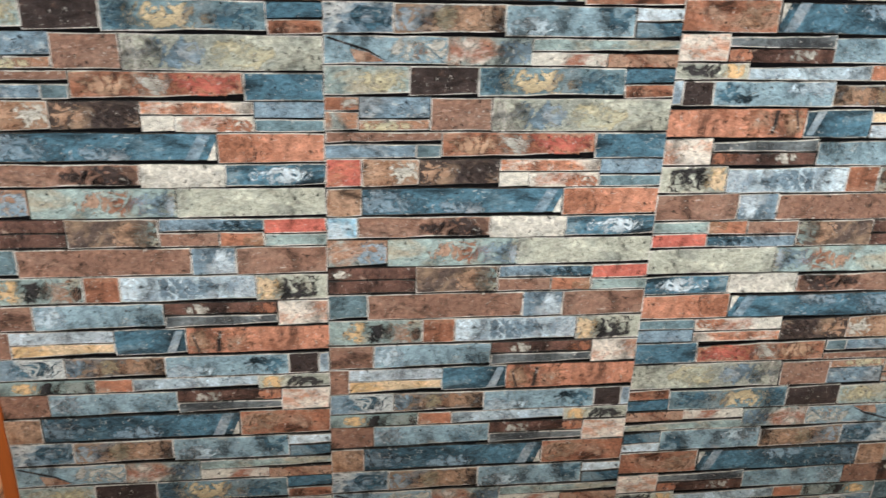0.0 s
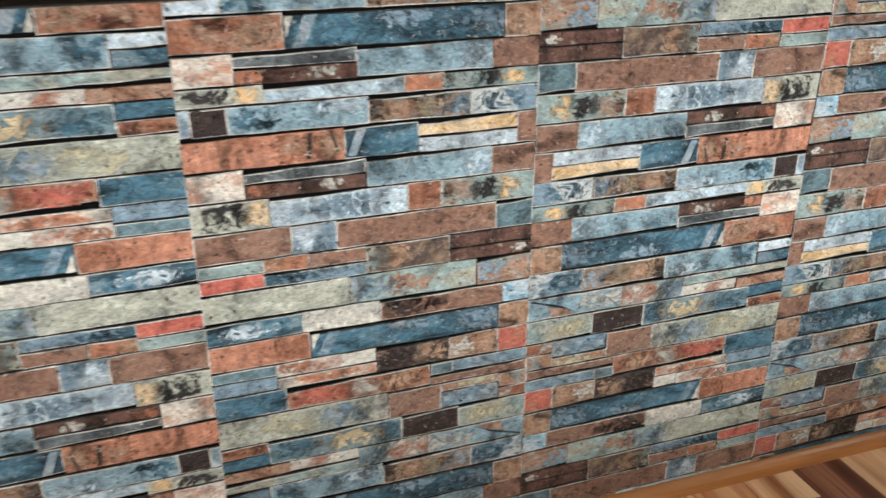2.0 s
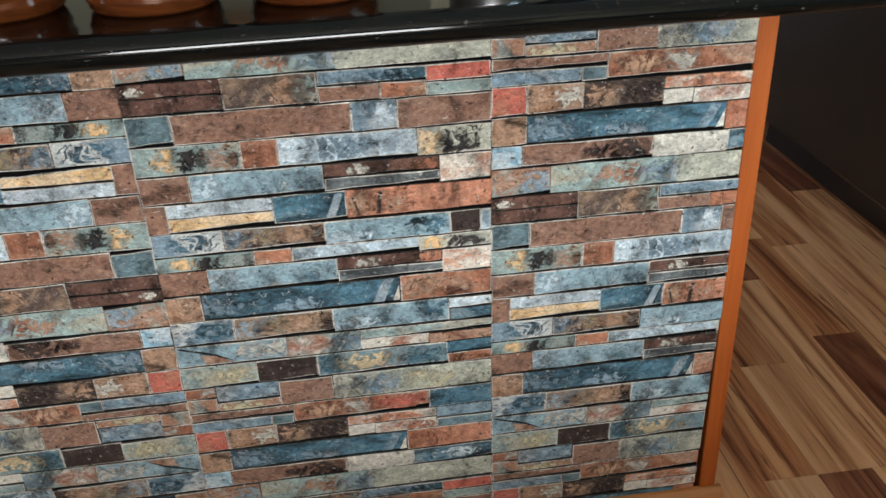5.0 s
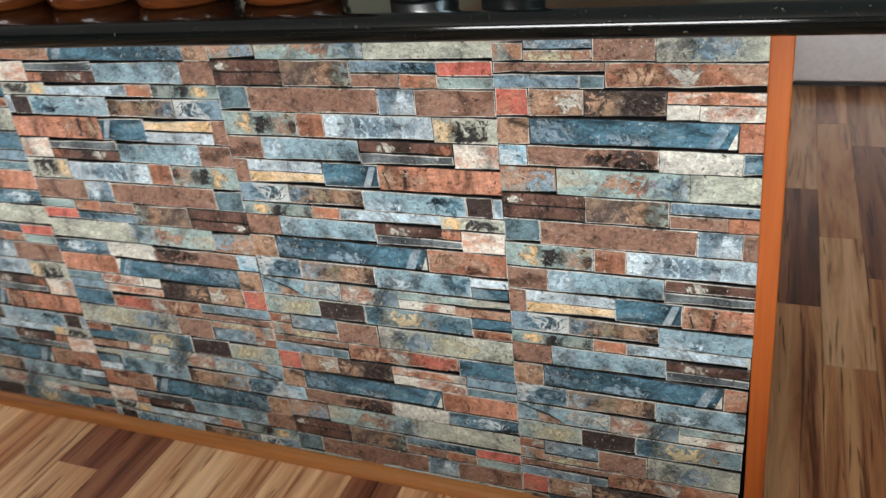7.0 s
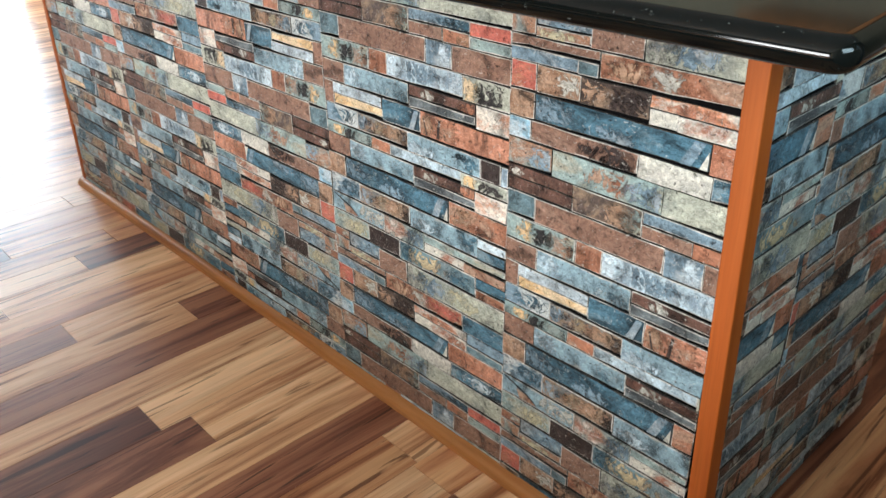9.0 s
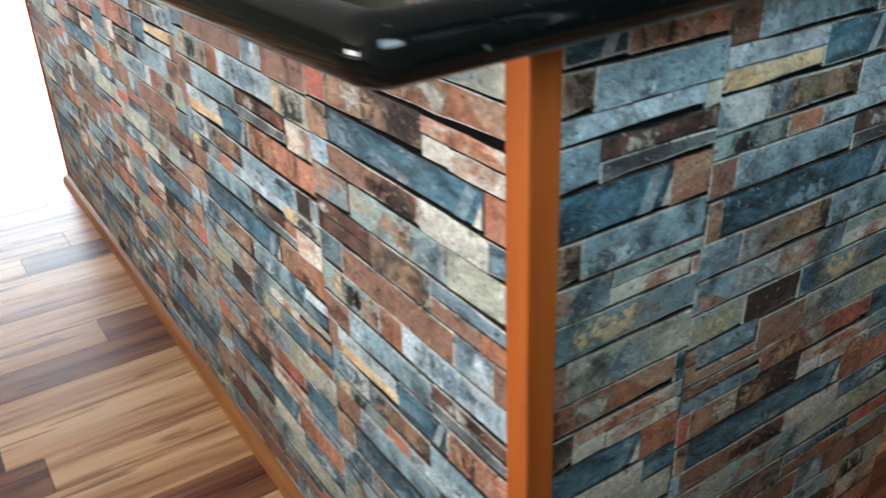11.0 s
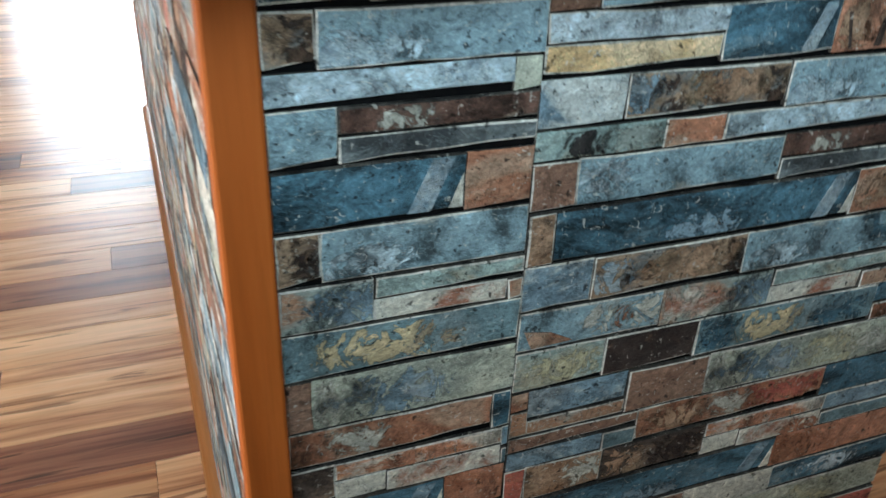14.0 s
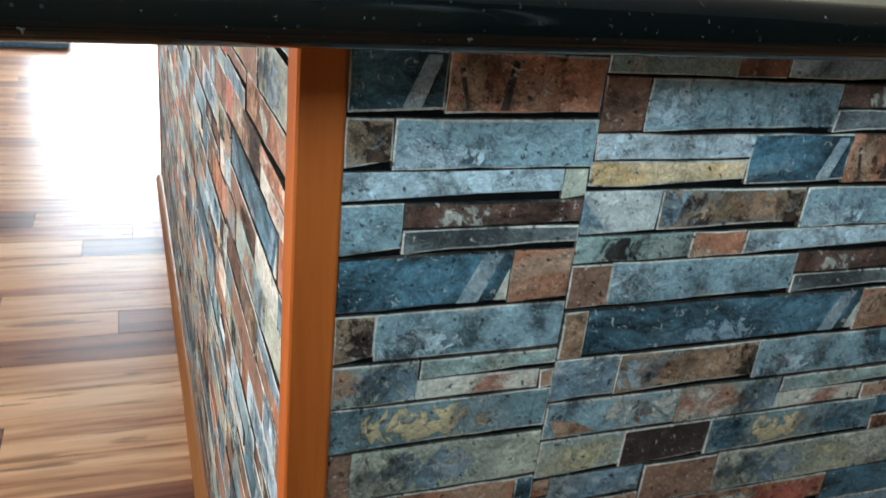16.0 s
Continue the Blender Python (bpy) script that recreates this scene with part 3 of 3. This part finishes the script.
def stain_mesh(kind, u, v, ru, rv):
    """Two rings round (u, v), kept inside the stone that they lie on."""
    n, k = 16, 0.9
    host = next(p for p in reversed(PATTERN) if p[1] <= u * k <= p[2] and p[3] <= v * k <= p[4])
    lim = (host[1] + 1.6, host[2] - 1.6, host[3] + 1.8 + host[6] * 0.8, host[4] - 1.6)
    y = -host[5] / 1000 - 0.0005
    pts = [(u * k, v * k)]
    for f in (0.55, 1.0):
        for a in range(n):
            t = 2 * math.pi * a / n
            pts.append((max(lim[0], min(lim[1], (u + f * ru * math.cos(t)) * k)), max(lim[2], min(lim[3], (v + f * rv * math.sin(t)) * k))))
    me = bpy.data.meshes.new("stone_stain")
    faces = [(0, 1 + a, 1 + (a + 1) % n) for a in range(n)] + [(1 + a, 1 + n + a, 1 + n + (a + 1) % n, 1 + (a + 1) % n) for a in range(n)]
    me.from_pydata([(p / 1000, y, q / 1000) for p, q in pts], [], faces)
    at = me.attributes.new("stain", "FLOAT", "POINT")
    for a in range(n + 1):
        at.data[a].value = 1.0 if a == 0 else 0.75
    me.materials.append(stain_mat(kind))
    return me


WHOLE = {}


def stone_panel(matrix, shift, u_lo, u_hi, z_lo, z_hi, label):
    """One strip of stone-look panel. matrix takes strip space (u, outward -y, v) to the world; shift raises the print;
    u and z limits, in strip space, are where it is trimmed."""
    root = tagged(mesh_ob("stone_panel", boxed(u_lo, u_hi, 0, 0.012, z_lo, z_hi), GAP), label, "wall panel", "stone-look panels round the island")
    root.matrix_world = matrix
    for rep in (-1, 0, 1):
        dv = shift + rep * PERIOD
        for i, (kind, u0, u1, v0, v1, proud, under) in enumerate(PATTERN):
            a0, a1, b0, b1 = u0 / 1000, u1 / 1000, v0 / 1000 + dv, v1 / 1000 + dv
            c0, c1, d0, d1 = max(a0, u_lo), min(a1, u_hi), max(b0, z_lo), min(b1, z_hi)
            if c1 - c0 < 0.003 or d1 - d0 < 0.003:
                continue
            whole = abs(c0 - a0) + abs(c1 - a1) + abs(d0 - b0) + abs(d1 - b1) < 1e-6
            if whole:
                if i not in WHOLE:
                    WHOLE[i] = stone_mesh(i, kind, u0, u1, v0, v1, proud, under)
                me = WHOLE[i]
            else:
                me = stone_mesh(i, kind, c0 * 1000, c1 * 1000, (d0 - dv) * 1000, (d1 - dv) * 1000, proud, under if d0 == b0 else 0)
            ob = new("stone", me)
            ob.parent = root
            ob.location = (0, 0, dv)
        for i, (kind, pts) in enumerate(PATCHES):
            us, vs = [p[0] * 0.0009 for p in pts], [p[1] * 0.0009 + dv for p in pts]
            if min(us) < u_lo or max(us) > u_hi or min(vs) < z_lo or max(vs) > z_hi:
                continue
            if ("patch", i) not in WHOLE:
                WHOLE["patch", i] = patch_mesh(kind, pts)
            ob = new("stone_patch", WHOLE["patch", i])
            ob.parent = root
            ob.location = (0, 0, dv)
        for i, (kind, u, v, ru, rv) in enumerate(STAINS):
            if (u - ru) * 0.0009 < u_lo or (u + ru) * 0.0009 > u_hi or (v - rv) * 0.0009 + dv < z_lo or (v + rv) * 0.0009 + dv > z_hi:
                continue
            if ("stain", i) not in WHOLE:
                WHOLE["stain", i] = stain_mesh(kind, u, v, ru, rv)
            ob = new("stone_stain", WHOLE["stain", i])
            ob.parent = root
            ob.location = (0, 0, dv)
    return root


UP = "printed slate and rust ledge-stone panel on the island"
FRONT_LO, FRONT_HI = 0.004, UNDER
for x, s, hi in ((-0.431, -0.252, STRIP), (0.0225, -0.326, STRIP), (0.9275, 0.0, STRIP), (1.381, -0.1917, 1.7375 - 1.381)):
    stone_panel(Matrix.Translation((x, WALL_Y, 0)), s, 0, hi, FRONT_LO, FRONT_HI, UP + " front")
# the strip between them hangs upside down
FLIP = 1.3107
stone_panel(Matrix.Translation((0.9275, WALL_Y, FLIP)) @ pose(0, 0, 0, 0, 180, 0), 0.0, 0, STRIP - 0.001, FLIP - FRONT_HI, FLIP - FRONT_LO, "printed ledge-stone panel hung upside down on the island front")
# the end of the island
stone_panel(Matrix.Translation((END_X, 0.9175, 0)) @ pose(0, 0, 0, 0, 0, 90), 0.2265, 1.113 - 0.9175, 1.2892 - 0.9175, FRONT_LO, FRONT_HI, "narrow offcut of printed ledge-stone panel on the island end")
stone_panel(Matrix.Translation((END_X, 1.2617, 0)) @ pose(0, 0, 0, 0, 0, 90), 0.1746, 1.2895 - 1.2617, BACK_Y - 1.2617, FRONT_LO, FRONT_HI, UP + " end")

# ---- counter slab with a full bullnose ----


def slab(x0, x1, y0, y1, z0, z1, corner, skew):
    """skew: how much the front edge drifts outward per metre away from the end; the end edge draws in towards the back."""
    r = (z1 - z0) / 2
    bm = bmesh.new()
    path = []
    for cx, cy, a0 in ((x1 - corner, y0 + corner, -90), (x1 - corner, y1 - corner, 0), (x0 + corner, y1 - corner, 90), (x0 + corner, y0 + corner, 180)):
        for k in range(9):
            a = radians(a0 + 90 * k / 8)
            path.append((cx, cy, math.cos(a), math.sin(a)))
    rings = []
    for k in range(13):
        a = -math.pi / 2 + math.pi * k / 12
        inset = r - r * math.cos(a)
        rings.append([bm.verts.new((cx + (corner - inset) * ca, cy + (corner - inset) * sa, (z0 + z1) / 2 + r * math.sin(a))) for cx, cy, ca, sa in path])
    n = len(path)
    for a, b in zip(rings, rings[1:]):
        for i in range(n):
            bm.faces.new((a[i], a[(i + 1) % n], b[(i + 1) % n], b[i])).smooth = True
    bm.faces.new(rings[-1]), bm.faces.new(rings[0][::-1])
    for v in bm.verts:
        a, b = (v.co.x - x0) / (x1 - x0), (v.co.y - y0) / (y1 - y0)
        v.co.y -= skew * (x1 - v.co.x) * max(0.0, min(1.0, 1 - b))
        v.co.x -= 0.09 * (y1 - y0) * max(0.0, min(1.0, b)) * max(0.0, min(1.0, a))
    return bm


tagged(mesh_ob("countertop", slab(LEFT_X - 0.04, 1.914, 0.872, BACK_Y + 0.03, UNDER, TOP, 0.024, 0.05), GRANITE), "polished black granite countertop with rounded bullnose edge", "countertop")

# ---- jars and canister on the counter ----


def jar():
    root = tagged(new("pottery_jar"), "amber-brown glazed ribbed pottery jar on the counter", "jar", "pottery jars on the counter")
    prof = [(0.058, 0), (0.062, 0.004)]
    for k in range(14):
        z = 0.01 + 0.012 * k
        r = 0.058 + 0.014 * math.sin(math.pi * (z + 0.02) / 0.24)
        prof += [(r, z), (r + 0.002, z + 0.004), (r, z + 0.008)]
    prof += [(0.055, 0.19), (0.058, 0.2), (0.05, 0.2)]
    part("body", lathe(prof), GLAZE, root)
    part("lid", lathe([(0.057, 0.201), (0.059, 0.206), (0.045, 0.218), (0.014, 0.224), (0.012, 0.232), (0.017, 0.242), (0.006, 0.248)]), GLAZE, root, "domed glazed lid with a knob")
    return root


first_jar = jar()
JARS = ((0.57, 0.955), (0.72, 0.95), (0.87, 0.955), (1.02, 0.95), (1.175, 0.955))
first_jar.location = (*JARS[0], TOP)
for x, y in JARS[1:]:
    copy_thing(first_jar, pose(x, y, TOP, 0, 0, 40 * x))
canister = tagged(new("steel_canister"), "brushed steel kitchen canister standing on the counter", "canister")
canister.location = (1.352, 0.945, TOP)
part("body", lathe([(0.038, 0), (0.04, 0.003), (0.04, 0.16), (0.038, 0.162)]), STEEL, canister)
part("lid", lathe([(0.041, 0.163), (0.041, 0.18), (0.02, 0.186), (0.012, 0.19), (0.014, 0.205), (0.006, 0.21)]), STEEL, canister)

MAT_BLUE = plain_mat("blue_woven_mat", (0.10, 0.22, 0.36), 0.9, 0, 0.35, 40)
tagged(mesh_ob("floor_mat", boxed(-3.6, -2.45, -0.2, 0.72, 0.001, 0.05, bevel=0.015), MAT_BLUE), "thick blue folded mat lying on the floor", "mat")

black_can = tagged(new("black_canister"), "glossy black canister with a steel rim", "canister")
black_can.location = (1.455, 0.955, TOP)
part("body", lathe([(0.034, 0), (0.036, 0.003), (0.036, 0.13), (0.034, 0.132)]), BLACK, black_can)
part("rim", lathe([(0.037, 0.133), (0.038, 0.136), (0.038, 0.148), (0.03, 0.152)]), STEEL, black_can, "steel rim")

carton = tagged(new("tea_carton"), "small cream carton with a red-bordered label", "carton")
carton.matrix_world = pose(1.375, 1.22, TOP, 0, 0, 63)
part("box", boxed(0, 0.06, 0, 0.055, 0, 0.145, bevel=0.001), CARDBOARD, carton)
lab = part("label", boxed(0.003, 0.057, -0.0012, -0.0002, 0.075, 0.142), LABEL_RED, carton, "red-bordered white label")
part("label_field", boxed(0.007, 0.053, -0.002, -0.0013, 0.08, 0.137), LABEL_WHITE, lab)
for k in range(4):
    part("print_bar", boxed(0.011 + k * 0.010, 0.017 + k * 0.010, -0.0026, -0.0021, 0.095, 0.125), INK, lab)

# ---- kitchen behind ----


def base_cabinet(x0, x1):
    root = tagged(new("base_cabinet"), "honey-coloured wooden kitchen base cabinet with a panelled door", "cabinet", "kitchen base cabinets")
    part("body", boxed(x0 + 0.002, x1 - 0.002, 3.36, 3.94, 0.1, 0.87), CABINET_WOOD, root)
    part("plinth", boxed(x0 + 0.002, x1 - 0.002, 3.42, 3.94, 0, 0.099), BLACK, root, "dark recessed toe kick")
    d = part("door", boxed(x0 + 0.012, x1 - 0.012, 3.338, 3.358, 0.12, 0.68, bevel=0.004), CABINET_WOOD, root)
    part("raised_panel", boxed(x0 + 0.08, x1 - 0.08, 3.328, 3.337, 0.19, 0.61, bevel=0.004), CABINET_WOOD, d)
    w = part("drawer", boxed(x0 + 0.012, x1 - 0.012, 3.338, 3.358, 0.70, 0.855, bevel=0.004), CABINET_WOOD, root)
    part("knob", boxed((x0 + x1) / 2 - 0.012, (x0 + x1) / 2 + 0.012, 3.312, 3.337, 0.766, 0.79, bevel=0.005), STEEL, w)


for k in range(4):
    base_cabinet(-0.35 + k * 0.5, 0.15 + k * 0.5)
tagged(mesh_ob("back_countertop", boxed(-0.36, 1.66, 3.33, 3.94, 0.871, 0.905, bevel=0.01), GRANITE), "black granite worktop on the base cabinets", "countertop")

def wall_cabinet(x0, x1):
    root = tagged(new("wall_cabinet"), "honey-coloured wooden wall cabinet with a framed door", "cabinet", "kitchen wall cabinets")
    part("body", boxed(x0 + 0.002, x1 - 0.002, 3.62, 3.94, 1.60, 2.35), CABINET_WOOD, root)
    d = part("door", boxed(x0 + 0.01, x1 - 0.01, 3.598, 3.618, 1.605, 2.34, bevel=0.004), CABINET_WOOD, root)
    part("raised_panel", boxed(x0 + 0.075, x1 - 0.075, 3.588, 3.597, 1.68, 2.27, bevel=0.004), CABINET_WOOD, d)


wall_cabinet(0.37, 0.88), wall_cabinet(0.88, 1.39)

cooker = tagged(new("steel_range"), "stainless steel kitchen range with black toe kick", "range")
part("body", boxed(1.67, 2.43, 3.42, 3.94, 0.03, 0.9, bevel=0.004), STEEL, cooker)
part("plinth", boxed(1.69, 2.41, 3.46, 3.94, 0, 0.029), BLACK, cooker)
part("oven_door", boxed(1.68, 2.42, 3.395, 3.419, 0.26, 0.74, bevel=0.006), STEEL, cooker)
part("drawer_front", boxed(1.68, 2.42, 3.395, 3.419, 0.035, 0.25, bevel=0.006), STEEL, cooker)
part("cooktop", boxed(1.67, 2.43, 3.40, 3.94, 0.901, 0.915, bevel=0.004), BLACK, cooker)

fridge = tagged(new("refrigerator"), "tall black refrigerator with dark toe grille", "refrigerator")
part("body", boxed(2.60, 3.28, 1.55, 2.62, 0.09, 1.75, bevel=0.01), BLACK, fridge)
part("door", boxed(2.56, 2.599, 1.555, 2.615, 0.10, 1.745, bevel=0.012), BLACK, fridge)
part("handle", boxed(2.51, 2.535, 1.60, 1.625, 0.75, 1.35, bevel=0.008), STEEL, fridge)
part("handle_mount", boxed(2.53, 2.56, 1.603, 1.622, 0.77, 0.80), STEEL, fridge)
part("handle_mount", boxed(2.53, 2.56, 1.603, 1.622, 1.30, 1.33), STEEL, fridge)
part("toe_grille", boxed(2.62, 3.28, 1.57, 2.60, 0, 0.089), BLACK, fridge)

# ---- floor: planks laid along y ----
PLANK_W = 0.104
floor = tagged(mesh_ob("floor", boxed(X0 - 0.12, X1 + 0.12, Y0 - 0.12, Y1 + 0.12, -0.06, -0.004), GAP), "honey and brown laminate plank floor", "floor", kind="structure")


def plank_into(bm, x0, x1, y0, y1):
    g, c = 0.0003, 0.0006
    low = [bm.verts.new(p) for p in ((x0 + g, y0 + g, -0.004), (x1 - g, y0 + g, -0.004), (x1 - g, y1 - g, -0.004), (x0 + g, y1 - g, -0.004))]
    mid = [bm.verts.new((v.co.x, v.co.y, -c)) for v in low]
    hi = [bm.verts.new(p) for p in ((x0 + g + c, y0 + g + c, 0), (x1 - g - c, y0 + g + c, 0), (x1 - g - c, y1 - g - c, 0), (x0 + g + c, y1 - g - c, 0))]
    for k in range(4):
        q = (k + 1) % 4
        bm.faces.new((low[k], low[q], mid[q], mid[k]))
        bm.faces.new((mid[k], mid[q], hi[q], hi[k]))
    bm.faces.new(hi)


# rows by their count from the island's end: where each plank stops in y, and its tone
ROWS = {
    -18: ((0.86, "light"), (1.5, "dark")), -17: ((0.62, "mid"), (1.5, "light")), -16: ((0.42, "light"), (1.5, "mid")),
    -15: ((0.70, "dark"), (1.5, "light")), -14: ((0.948, "light"), (1.5, "dark")), -13: ((0.30, "light"), (1.5, "dark")),
    -12: ((0.34, "mid"), (1.5, "light")), -11: ((0.695, "dark"), (1.5, "light")), -10: ((0.757, "dark"), (1.5, "light")),
    -9: ((0.40, "mid"), (1.5, "light")), -8: ((0.52, "light"), (1.5, "dark")), -7: ((0.997, "mid"), (1.5, "light")),
    -6: ((0.985, "light"), (1.5, "mid")), -5: ((0.99, "dark"), (1.5, "light")), -4: ((0.7, "light"), (1.5, "dark")),
    0: ((1.10, "light"), (1.62, "mid"), (2.2, "light")), 1: ((1.10, "dark"), (1.42, "light"), (2.0, "mid")), 2: ((1.10, "light"), (1.75, "light"), (2.3, "dark")),
    3: ((0.8, "mid"), (1.5, "dark"), (1.95, "mid"), (2.5, "light")), 4: ((1.2, "light"), (1.9, "light"), (2.4, "mid")),
}
far = bmesh.new()
rng = random.Random(11)
for k in range(-57, 15):
    x = 1.8765 + k * PLANK_W
    y, start = Y0 - 0.1, rng.random() * 0.5
    known = list(ROWS.get(k, ()))
    while y < Y1 + 0.1:
        y2, tone = y - start + rng.choice((0.65, 0.75, 0.85, 1.05, 1.2)), rng.choice(("light", "light", "mid", "mid", "dark"))
        start = 0.0
        if known and y2 > known[0][0] - 0.5:
            y2, tone = known.pop(0)
        y2 = min(y2, Y1 + 0.11)
        if -0.7 < x < 2.6 and y2 > 0.2 and y < 2.5 and not (LEFT_X < x < END_X - PLANK_W and y > WALL_Y + 0.05):
            bm = bmesh.new()
            plank_into(bm, -PLANK_W / 2, PLANK_W / 2, 0, y2 - y)
            p = part("plank", bm, FLOOR_WOOD[tone], floor)
            p.location = (x + PLANK_W / 2, y, 0)
        else:
            plank_into(far, x, x + PLANK_W, y, y2)
        y = y2
tagged(part("planks", far, FLOOR_FAR, floor), kind="stuff")
